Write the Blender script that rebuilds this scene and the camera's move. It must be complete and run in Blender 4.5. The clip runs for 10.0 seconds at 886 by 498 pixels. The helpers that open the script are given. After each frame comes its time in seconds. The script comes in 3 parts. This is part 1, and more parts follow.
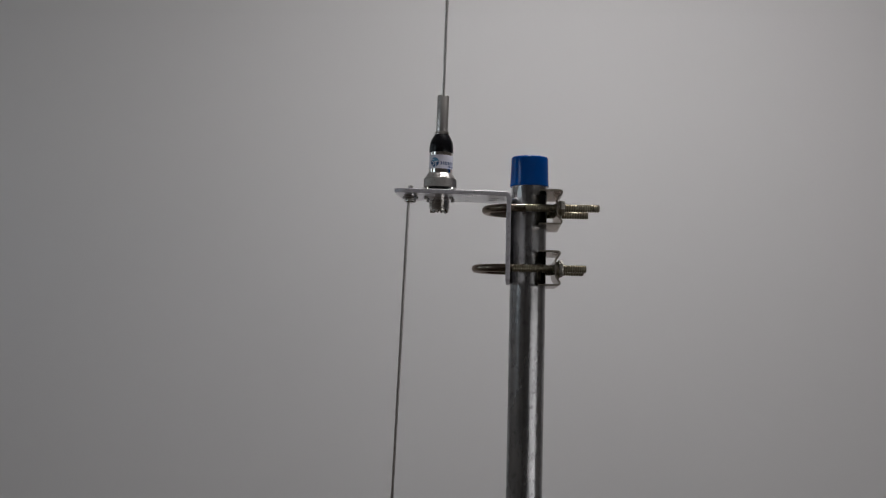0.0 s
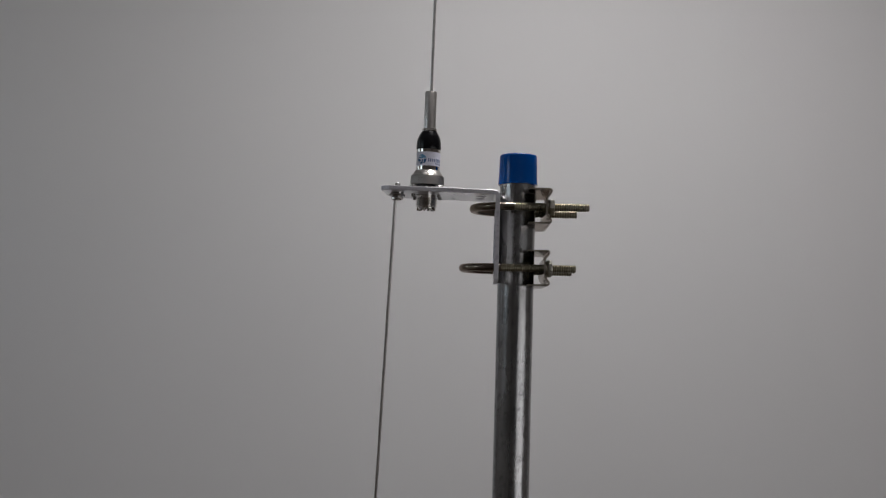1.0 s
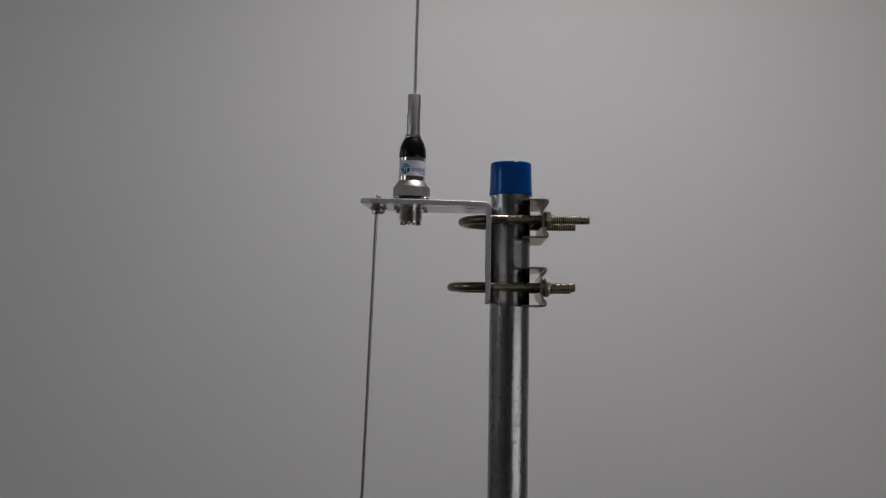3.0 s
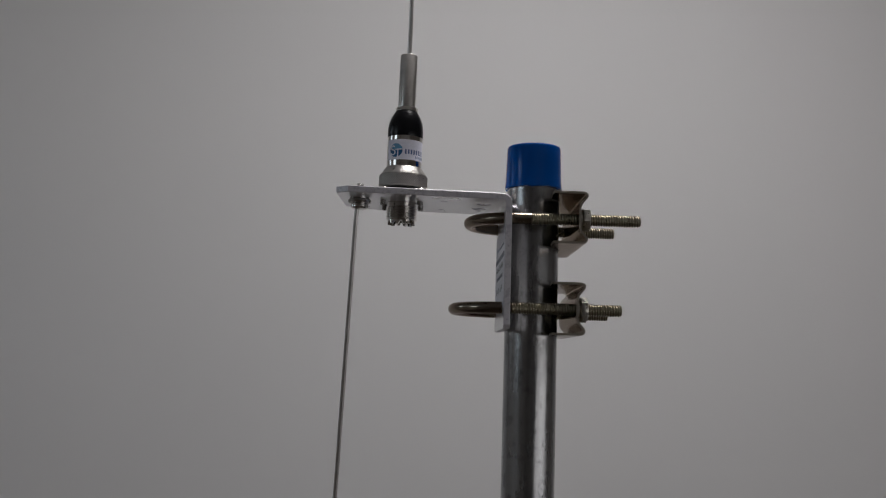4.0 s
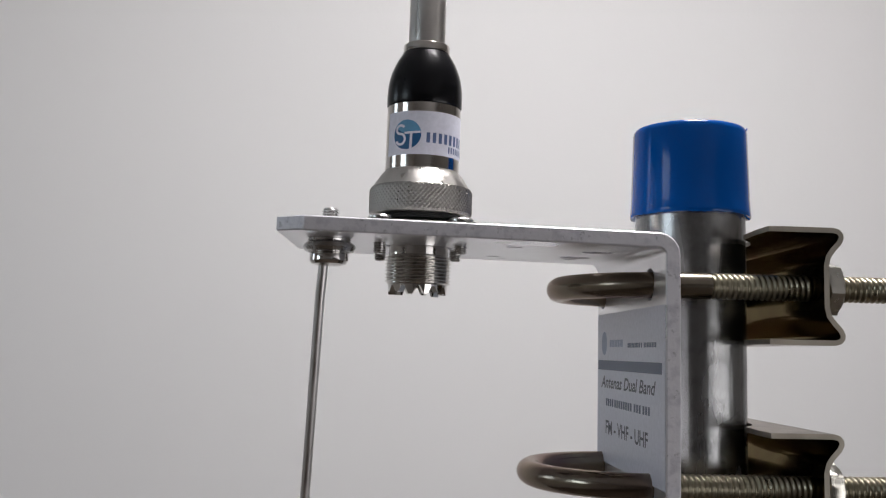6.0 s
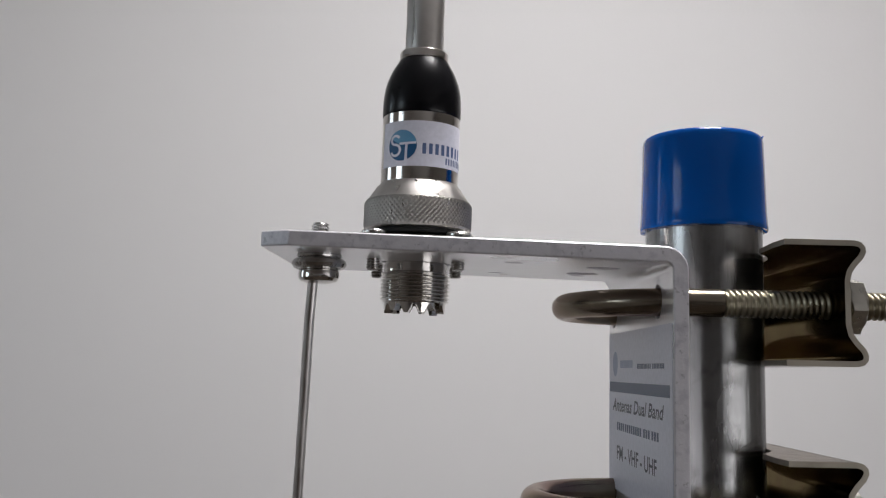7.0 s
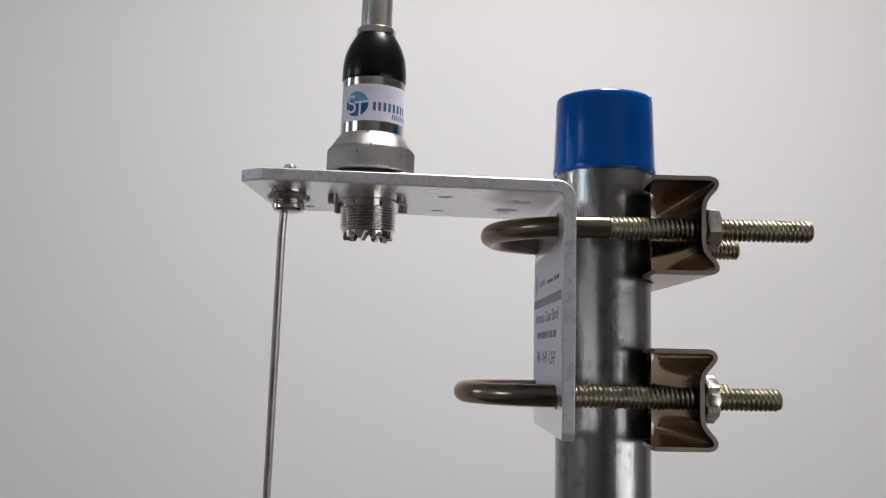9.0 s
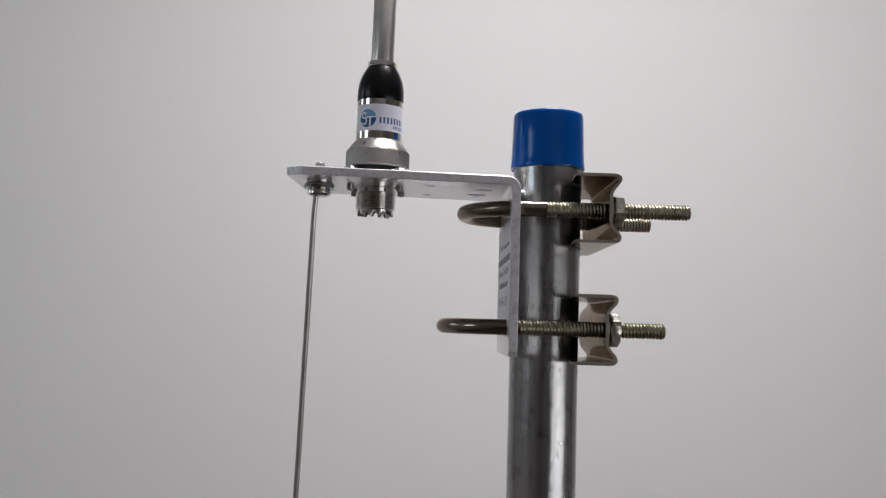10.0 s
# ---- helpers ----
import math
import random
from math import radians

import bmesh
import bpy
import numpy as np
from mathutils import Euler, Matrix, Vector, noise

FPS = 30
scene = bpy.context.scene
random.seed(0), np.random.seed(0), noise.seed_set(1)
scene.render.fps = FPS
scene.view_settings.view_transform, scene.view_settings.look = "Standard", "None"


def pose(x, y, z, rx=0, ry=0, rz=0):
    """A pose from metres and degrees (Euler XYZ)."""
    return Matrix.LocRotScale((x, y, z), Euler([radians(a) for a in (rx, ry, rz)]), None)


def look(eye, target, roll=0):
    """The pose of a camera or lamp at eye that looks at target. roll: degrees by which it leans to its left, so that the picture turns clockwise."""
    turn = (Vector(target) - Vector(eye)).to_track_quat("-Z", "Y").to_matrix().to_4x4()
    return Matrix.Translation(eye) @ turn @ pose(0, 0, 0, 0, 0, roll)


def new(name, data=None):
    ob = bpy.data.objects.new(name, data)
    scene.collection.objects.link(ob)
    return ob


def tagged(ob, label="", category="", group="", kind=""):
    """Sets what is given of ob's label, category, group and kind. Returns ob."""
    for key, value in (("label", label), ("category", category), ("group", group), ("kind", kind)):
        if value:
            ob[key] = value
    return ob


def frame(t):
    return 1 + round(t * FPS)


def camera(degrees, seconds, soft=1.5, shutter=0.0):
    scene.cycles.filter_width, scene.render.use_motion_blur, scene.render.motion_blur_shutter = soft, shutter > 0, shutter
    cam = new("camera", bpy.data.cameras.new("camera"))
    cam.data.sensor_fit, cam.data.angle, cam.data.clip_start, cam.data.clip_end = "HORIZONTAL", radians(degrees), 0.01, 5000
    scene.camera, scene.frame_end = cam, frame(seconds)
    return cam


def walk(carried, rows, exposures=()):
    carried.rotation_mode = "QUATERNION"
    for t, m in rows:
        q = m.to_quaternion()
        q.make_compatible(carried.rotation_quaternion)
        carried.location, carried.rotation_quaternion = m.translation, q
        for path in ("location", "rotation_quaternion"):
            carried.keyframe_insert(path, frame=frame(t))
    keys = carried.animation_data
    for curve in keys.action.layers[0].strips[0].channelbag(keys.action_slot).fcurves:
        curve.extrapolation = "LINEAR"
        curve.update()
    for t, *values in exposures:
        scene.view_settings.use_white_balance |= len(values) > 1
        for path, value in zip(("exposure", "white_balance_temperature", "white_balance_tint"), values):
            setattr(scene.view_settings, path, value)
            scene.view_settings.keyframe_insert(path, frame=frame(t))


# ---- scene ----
cam = camera(48.43, 10.0, soft=1.2)
PATH = [
    (0, (-0.01248, -0.74644, -0.10018), (-0.1516, 1.2438, 0.0395), 1.35),
    (0.5, (-0.02566, -0.74324, -0.10103), (-0.1106, 1.2507, 0.0299), 0.70),
    (1, (-0.02552, -0.73430, -0.09873), (-0.1047, 1.2595, 0.0376), 1.65),
    (1.5, (-0.02254, -0.73236, -0.09768), (-0.1151, 1.2601, 0.0490), 1.27),
    (2, (-0.02505, -0.72679, -0.09520), (-0.1180, 1.2658, 0.0494), 1.06),
    (2.5, (-0.02291, -0.70566, -0.09130), (-0.1026, 1.2870, 0.0600), 1.53),
    (2.7, (-0.02098, -0.69460, -0.08375), (-0.0927, 1.2992, 0.0566), 0.84),
    (3.8, (-0.02579, -0.55103, -0.08922), (-0.0861, 1.4376, 0.1154), 1.90),
    (4, (-0.04880, -0.50628, -0.08935), (-0.0383, 1.4808, 0.1372), 1.71),
    (4.5, (-0.09073, -0.39547, -0.06878), (0.0742, 1.5849, 0.1570), 1.18),
    (5, (-0.09642, -0.31435, -0.05050), (0.1234, 1.6611, 0.1714), 1.51),
    (5.5, (-0.07657, -0.26362, -0.04126), (0.0528, 1.7188, 0.1894), 1.93),
    (5.7, (-0.07716, -0.25232, -0.03622), (0.0531, 1.7326, 0.1713), 1.54),
    (6.8, (-0.06580, -0.23129, -0.03249), (-0.0312, 1.7551, 0.1979), 1.16),
    (7, (-0.06582, -0.23041, -0.03302), (-0.0302, 1.7545, 0.2095), 1.27),
    (7.5, (-0.06540, -0.22771, -0.03397), (-0.0412, 1.7570, 0.2118), 1.27),
    (8, (-0.06665, -0.22514, -0.03790), (-0.0051, 1.7595, 0.2014), 0.94),
    (8.5, (-0.04640, -0.24285, -0.04784), (-0.0948, 1.7410, 0.2015), 1.22),
    (9, (-0.05033, -0.28251, -0.05231), (-0.0230, 1.7059, 0.1610), 1.22),
    (9.5, (-0.06133, -0.33692, -0.06035), (0.0505, 1.6500, 0.1388), 1.20),
    (10, (-0.04333, -0.39021, -0.06227), (-0.0307, 1.6038, 0.0916), 1.68),
]
EXPOSURE = [(0.0, -0.61), (1.5, -0.56), (2.5, -0.765), (4.0, -0.805), (4.5, -0.755), (5.0, -0.275), (5.5, -0.045), (5.7, 0.08), (6.8, 0.29), (7.0, 0.035), (7.5, -0.235), (8.0, -0.435), (8.5, -0.245), (9.0, 0.255), (9.5, 0.285), (10.0, 0.125)]
walk(cam, [(t, look(eye, target, roll)) for t, eye, target, roll in PATH], EXPOSURE)

# ---- world and light ----
world = bpy.data.worlds.new("world")
scene.world = world
world.use_nodes = True
wnt = world.node_tree
sky = wnt.nodes.new("ShaderNodeTexSky")
sky.sky_type, sky.sun_disc = "NISHITA", False
sky.sun_elevation, sky.sun_rotation = radians(40), radians(-100)
wnt.links.new(sky.outputs[0], wnt.nodes["Background"].inputs[0])
wnt.nodes["Background"].inputs[1].default_value = 0.1

MM = 0.001
FLOOR_Z, CEIL_Z = -1.55, 0.92
WALL_Y, BACK_Y, LEFT_X, RIGHT_X = 0.95, -6.5, -1.8, 2.1
LAMP = (0.12, 0.085)


def area_lamp(name, m, sx, sy, power, colour):
    d = bpy.data.lights.new(name, "AREA")
    d.shape, d.size, d.size_y, d.energy, d.color = "RECTANGLE", sx, sy, power, colour
    ob = new(name, d)
    ob.matrix_world = m
    return ob


area_lamp("ceiling_lamp_light", look((LAMP[0], LAMP[1], CEIL_Z - 0.045), (LAMP[0], LAMP[1], 0)), 0.28, 0.28, 14.2, (1.0, 0.965, 0.972))
# windows: wall side x, y from, y to, z from, z to, brightness
WINDOWS = [(LEFT_X, 0.10, 0.60, 0.06, 0.66, 1.4), (LEFT_X, -1.30, -0.55, 0.06, 0.66, 1.7), (RIGHT_X, -4.6, -0.8, -1.15, 0.0, 1.45)]
for wx, y0, y1, z0, z1, gain in WINDOWS:
    inward = 1 if wx < 0 else -1
    yc, zc = (y0 + y1) / 2, (z0 + z1) / 2
    area_lamp("window_light", look((wx - inward * 0.02, yc, zc), (0, yc, zc)), y1 - y0 - 0.12, z1 - z0 - 0.12, 4.0 * (y1 - y0 - 0.12) * (z1 - z0 - 0.12) * gain, (0.76, 0.90, 1.0) if wx < 0 else (1.0, 0.975, 0.99))


# ---- materials ----
class Mat:
    """A node material with a few short helpers."""

    def __init__(self, name, colour, rough=0.5, metal=0.0):
        self.m = bpy.data.materials.new(name)
        self.m.use_nodes = True
        self.n, self.l = self.m.node_tree.nodes, self.m.node_tree.links
        self.b = self.n["Principled BSDF"]
        self.b.inputs["Base Color"].default_value = (*colour, 1)
        self.b.inputs["Roughness"].default_value = rough
        self.b.inputs["Metallic"].default_value = metal
        self.co = self.n.new("ShaderNodeTexCoord").outputs["Object"]

    def noise(self, scale, detail=4.0, stretch=None, distort=0.0):
        co = self.co
        if stretch:
            mp = self.n.new("ShaderNodeMapping")
            mp.inputs["Scale"].default_value = stretch
            self.l.new(co, mp.inputs[0])
            co = mp.outputs[0]
        t = self.n.new("ShaderNodeTexNoise")
        t.inputs["Scale"].default_value, t.inputs["Detail"].default_value = scale, detail
        t.inputs["Distortion"].default_value = distort
        self.l.new(co, t.inputs["Vector"])
        return t.outputs["Fac"]

    def ramp(self, fac, *stops):
        r = self.n.new("ShaderNodeValToRGB")
        e = r.color_ramp.elements
        while len(e) < len(stops):
            e.new(0.5)
        for k, (p, c) in zip(e, stops):
            k.position = p
            k.color = (*c, 1) if isinstance(c, tuple) else (c, c, c, 1)
        self.l.new(fac, r.inputs[0])
        return r.outputs[0]

    def mix(self, fac, a, b, kind="MIX"):
        x = self.n.new("ShaderNodeMix")
        x.data_type, x.blend_type = "RGBA", kind
        for s, v in ((x.inputs[0], fac), (x.inputs[6], a), (x.inputs[7], b)):
            if isinstance(v, (int, float)):
                s.default_value = v
            elif isinstance(v, tuple):
                s.default_value = (*v, 1)
            else:
                self.l.new(v, s)
        return x.outputs[2]

    def colour(self, out):
        self.l.new(out, self.b.inputs["Base Color"])
        return self

    def rough(self, out):
        self.l.new(out, self.b.inputs["Roughness"])
        return self

    def bump(self, fac, strength, distance):
        k = self.n.new("ShaderNodeBump")
        k.inputs["Strength"].default_value, k.inputs["Distance"].default_value = strength, distance
        self.l.new(fac, k.inputs["Height"])
        if self.b.inputs["Normal"].is_linked:
            self.l.new(self.b.inputs["Normal"].links[0].from_socket, k.inputs["Normal"])
        self.l.new(k.outputs[0], self.b.inputs["Normal"])
        return self


def make_wall_paint(name, tint):
    m = Mat(name, tint, 0.8)
    m.colour(m.ramp(m.noise(1.6, 3), (0.3, tuple(v * 0.98 for v in tint)), (0.7, tuple(v * 1.015 for v in tint))))
    m.bump(m.noise(160, 5), 0.12, 0.001)
    m.bump(m.noise(9, 3), 0.05, 0.004)
    return m.m


def make_galvanised():
    m = Mat("galvanised_steel", (0.45, 0.46, 0.47), 0.35, 0.95)
    patches = m.ramp(m.noise(70, 5, (1, 1, 0.3)), (0.3, (0.34, 0.345, 0.355)), (0.7, (0.50, 0.50, 0.505)))
    streak = m.ramp(m.noise(420, 3, (1, 1, 0.03)), (0.3, 0.8), (0.65, 1.0))
    scuffs = m.ramp(m.noise(300, 7, (1, 1, 0.7)), (0.32, 0.68), (0.46, 1.0))
    m.colour(m.mix(1.0, m.mix(1.0, patches, streak, "MULTIPLY"), scuffs, "MULTIPLY"))
    m.rough(m.ramp(m.noise(90, 6, (1, 1, 0.25)), (0.3, 0.20), (0.7, 0.31)))
    m.bump(m.noise(380, 5, (1, 1, 0.06)), 0.2, 0.0006)
    m.bump(m.noise(420, 6), 0.14, 0.0004)
    m.bump(m.noise(60, 3, (1, 1, 0.4)), 0.08, 0.0012)
    return m.m


def make_aluminium():
    m = Mat("satin_aluminium", (0.88, 0.875, 0.89), 0.36, 0.8)
    m.colour(m.ramp(m.noise(25, 2), (0.3, (0.88, 0.87, 0.90)), (0.7, (0.91, 0.90, 0.92))))
    m.rough(m.ramp(m.noise(40, 2), (0.3, 0.27), (0.7, 0.31)))
    m.bump(m.noise(1500, 3), 0.05, 0.0002)
    return m.m


def make_cut_aluminium():
    m = Mat("cut_aluminium_edge", (0.78, 0.77, 0.81), 0.5, 0.3)
    grain = m.ramp(m.noise(420, 5), (0.28, (0.63, 0.61, 0.67)), (0.5, (0.82, 0.80, 0.85)))
    pits = m.ramp(m.noise(900, 6), (0.30, 0.72), (0.38, 1.0))
    m.colour(m.mix(1.0, grain, pits, "MULTIPLY"))
    m.rough(m.ramp(m.noise(500, 4), (0.35, 0.36), (0.65, 0.58)))
    m.bump(m.noise(700, 4), 0.3, 0.0004)
    return m.m


def make_yellow_zinc(name, a, b, c, rough):
    m = Mat(name, a, rough, 1.0)
    m.colour(m.ramp(m.noise(45, 2, None, 0.6), (0.28, a), (0.5, b), (0.72, c)))
    m.rough(m.ramp(m.noise(160, 4), (0.3, rough * 0.8), (0.7, rough * 1.25)))
    m.bump(m.noise(600, 3), 0.03, 0.0002)
    return m.m


def make_nickel(name, tint, rough, bump=0.03):
    m = Mat(name, tint, rough, 1.0)
    dark = tuple(v * 0.82 for v in tint)
    m.colour(m.ramp(m.noise(120, 4), (0.3, dark), (0.7, tint)))
    m.rough(m.ramp(m.noise(500, 4, (1, 1, 0.1)), (0.3, rough * 0.7), (0.7, rough * 1.35)))
    m.bump(m.noise(1500, 3, (0.05, 0.05, 1)), bump, 0.0002)
    return m.m


def make_plastic(name, tint, rough, grain=900):
    m = Mat(name, tint, rough)
    m.colour(m.ramp(m.noise(25, 3), (0.3, tuple(v * 0.9 for v in tint)), (0.7, tint)))
    m.rough(m.ramp(m.noise(140, 3), (0.3, rough * 0.9), (0.7, rough * 1.15)))
    m.bump(m.noise(grain, 3), 0.03, 0.0002)
    return m.m


def make_print(name, tint, rough=0.45):
    m = Mat(name, tint, rough)
    m.colour(m.ramp(m.noise(900, 3), (0.3, tuple(v * 0.9 for v in tint)), (0.7, tint)))
    return m.m


WALL = make_wall_paint("wall_paint", (0.74, 0.735, 0.735))
# Unseen walls: tone made dark to cut bounce light and darken metal reflections.
WALL_DIM = make_wall_paint("taupe_wall_paint", (0.34, 0.32, 0.30))
GALV = make_galvanised()
ALU = make_aluminium()
ALU_CUT = make_cut_aluminium()
ZINC = make_yellow_zinc("yellow_zinc_rod", (0.25, 0.215, 0.155), (0.36, 0.33, 0.245), (0.285, 0.24, 0.195), 0.33)
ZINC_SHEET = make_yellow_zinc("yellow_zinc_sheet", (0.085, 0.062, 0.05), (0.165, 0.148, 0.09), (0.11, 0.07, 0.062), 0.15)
ZINC_BOW = make_yellow_zinc("yellow_zinc_bow", (0.19, 0.145, 0.125), (0.30, 0.265, 0.21), (0.23, 0.17, 0.165), 0.2)
for plated, edge in ((ZINC_SHEET, (0.60, 0.52, 0.46)), (ZINC_BOW, (0.80, 0.72, 0.68))):
    plated.node_tree.nodes["Principled BSDF"].inputs["Specular Tint"].default_value = (*edge, 1)
ZINC_EDGE = make_nickel("zinc_sheared_edge", (0.42, 0.385, 0.33), 0.42)
NUT = make_nickel("zinc_nut", (0.66, 0.64, 0.58), 0.3)
CHROME = make_nickel("polished_nickel", (0.76, 0.74, 0.71), 0.075, 0.012)
SATIN = make_nickel("satin_nickel", (0.74, 0.70, 0.655), 0.12, 0.07)
DRAWN = make_nickel("drawn_steel", (0.80, 0.78, 0.77), 0.40, 0.0)
KNURL = make_nickel("knurled_nickel", (0.43, 0.41, 0.385), 0.34)
STEEL = make_nickel("stainless_steel", (0.60, 0.59, 0.58), 0.25)
TUBE = make_nickel("turned_steel", (0.72, 0.69, 0.66), 0.36, 0.10)
BLACK = make_plastic("black_plastic", (0.003, 0.003, 0.0045), 0.24)
RUBBER = make_plastic("black_rubber", (0.012, 0.012, 0.012), 0.6)
BLUE = make_plastic("blue_plastic", (0.0, 0.078, 0.36), 0.11)
for plastic, gloss in (("blue_plastic", 0.3), ("black_plastic", 0.28)):
    bpy.data.materials[plastic].node_tree.nodes["Principled BSDF"].inputs["Specular IOR Level"].default_value = gloss
PAPER = make_print("label_paper", (0.77, 0.775, 0.87), 0.42)
INK_NAVY = make_print("navy_ink", (0.10, 0.15, 0.30))
INK_GREY = make_print("grey_ink", (0.09, 0.12, 0.20))
INK_PALE = make_print("pale_blue_ink", (0.38, 0.43, 0.58))
INK_DARK = make_print("dark_ink", (0.07, 0.075, 0.11))
INK_BLUE = make_print("blue_ink", (0.015, 0.10, 0.25))
INK_SKY = make_print("light_blue_ink", (0.12, 0.33, 0.54))
FLOOR = make_plastic("floor_boards", (0.10, 0.075, 0.055), 0.5, 60)
FRAME_WHITE = make_plastic("white_enamel", (0.78, 0.78, 0.77), 0.35, 200)


def make_glow(name, tint, strength):
    m = Mat(name, (0.8, 0.8, 0.8), 0.6)
    m.b.inputs["Emission Color"].default_value = (*tint, 1)
    m.b.inputs["Emission Strength"].default_value = strength
    return m.m


# ---- mesh helpers ----
def part(name, bm, material, parent=None, label="", smooth=35):
    me = bpy.data.meshes.new(name)
    bm.normal_update()
    bm.to_mesh(me)
    bm.free()
    for mt in material if isinstance(material, (list, tuple)) else (material,):
        me.materials.append(mt)
    me.shade_smooth()
    me.set_sharp_from_angle(angle=radians(smooth))
    ob = new(name, me)
    if parent is not None:
        ob.parent = parent
        ob.matrix_parent_inverse = parent.matrix_basis.inverted()
    if label:
        ob["label"] = label
    return ob


def base(name, place, label, category, group="", kind=""):
    e = new(name)
    e.empty_display_size = 0.01
    e.matrix_basis = Matrix.Translation(place)
    return tagged(e, label, category, group, kind)


def move(bm, m):
    bm.transform(m)
    return bm


def lathe(profile, seg=48, closed=False):
    """Turns (radius, z) pairs in mm about the z axis."""
    bm = bmesh.new()
    rings = []
    for r, z in profile:
        if r <= 0:
            rings.append([bm.verts.new((0, 0, z * MM))])
        else:
            rings.append([bm.verts.new((r * MM * math.cos(a), r * MM * math.sin(a), z * MM)) for a in (2 * math.pi * k / seg for k in range(seg))])
    pairs = list(zip(rings, rings[1:])) + ([(rings[-1], rings[0])] if closed else [])
    for a, b in pairs:
        for k in range(seg):
            j = (k + 1) % seg
            if len(a) == 1 and len(b) == 1:
                continue
            if len(a) == 1:
                bm.faces.new((a[0], b[j], b[k]))
            elif len(b) == 1:
                bm.faces.new((a[k], a[j], b[0]))
            else:
                bm.faces.new((a[k], a[j], b[j], b[k]))
    bmesh.ops.recalc_face_normals(bm, faces=bm.faces)
    return bm


def threaded(r, depth, pitch, z0, z1, seg=32, per=8, tip=0.6):
    """A helical thread along z from z0 to z1 in mm, with chamfered ends."""
    n = int((z1 - z0) / pitch * per)
    bm = bmesh.new()
    rings = []
    for i in range(n + 1):
        z = z0 + (z1 - z0) * i / n
        near = min(1.0, min(z - z0, z1 - z) / tip)
        ring = []
        for k in range(seg):
            ph = (i / per - k / seg) % 1.0
            w = min(1.0, max(0.0, 1.25 - 2.5 * abs(ph - 0.5)))
            rr = (r - depth * (1 - w * near)) - depth * 0.4 * (1 - near)
            t = 2 * math.pi * k / seg
            ring.append(bm.verts.new((rr * MM * math.cos(t), rr * MM * math.sin(t), z * MM)))
        rings.append(ring)
    for a, b in zip(rings, rings[1:]):
        for k in range(seg):
            j = (k + 1) % seg
            bm.faces.new((a[k], a[j], b[j], b[k]))
    bm.faces.new(rings[0][::-1])
    bm.faces.new(rings[-1])
    return bm


def sweep(points, r, seg=20, caps=True):
    """A round rod of radius r along points, in mm."""
    pts = [Vector(p) for p in points]
    bm = bmesh.new()
    rings = []
    up = None
    for i, p in enumerate(pts):
        d = (pts[min(i + 1, len(pts) - 1)] - pts[max(i - 1, 0)]).normalized()
        if up is None:
            up = d.orthogonal().normalized()
        up = (up - d * up.dot(d)).normalized()
        side = d.cross(up)
        rings.append([bm.verts.new((p + (up * math.cos(t) + side * math.sin(t)) * r) * MM) for t in (2 * math.pi * k / seg for k in range(seg))])
    for a, b in zip(rings, rings[1:]):
        for k in range(seg):
            j = (k + 1) % seg
            bm.faces.new((a[k], a[j], b[j], b[k]))
    if caps:
        bm.faces.new(rings[0][::-1])
        bm.faces.new(rings[-1])
    bmesh.ops.recalc_face_normals(bm, faces=bm.faces)
    return bm


def box(x0, x1, y0, y1, z0, z1):
    bm = bmesh.new()
    bmesh.ops.create_cube(bm, size=1)
    for v in bm.verts:
        v.co = ((x0 + x1) / 2 + v.co.x * (x1 - x0), (y0 + y1) / 2 + v.co.y * (y1 - y0), (z0 + z1) / 2 + v.co.z * (z1 - z0))
    return bm


def ring2d(cx, cy, r, n=24):
    return [(cx + r * math.cos(2 * math.pi * k / n), cy + r * math.sin(2 * math.pi * k / n)) for k in range(n)]


def sheet(bm, outline, holes, place, skip=()):
    """A flat sheet with holes in bm. place(u, v, side) gives the point on side 0 or 1; skip names outline edges that stay open."""
    for side in (0, 1):
        edges = []
        for loop in [outline] + holes:
            vs = [bm.verts.new(place(u, v, side)) for u, v in loop]
            edges += [bm.edges.new((vs[k], vs[(k + 1) % len(vs)])) for k in range(len(vs))]
        bmesh.ops.triangle_fill(bm, edges=edges, use_beauty=True)
    for i, loop in enumerate([outline] + holes):
        for k in range(len(loop)):
            if i == 0 and k in skip:
                continue
            a, b = loop[k], loop[(k + 1) % len(loop)]
            f = bm.faces.new([bm.verts.new(place(*a, 0)), bm.verts.new(place(*b, 0)), bm.verts.new(place(*b, 1)), bm.verts.new(place(*a, 1))])
            f.material_index = 1


def bevelled(ob, width, segments=2, angle=40):
    b = ob.modifiers.new("bevel", "BEVEL")
    b.width, b.segments, b.limit_method, b.angle_limit = width, segments, "ANGLE", radians(angle)
    return ob


def chamfered_box(x0, x1, y0, y1, z0, z1, c):
    bm = box(x0, x1, y0, y1, z0, z1)
    bmesh.ops.bevel(bm, geom=bm.edges[:], offset=c, segments=2, affect="EDGES", profile=0.5)
    return bm


# ---- room ----
T = 0.12


def structure(name, bm, material, label, category):
    ob = part(name, bm, material)
    return tagged(ob, label, category, kind="structure")


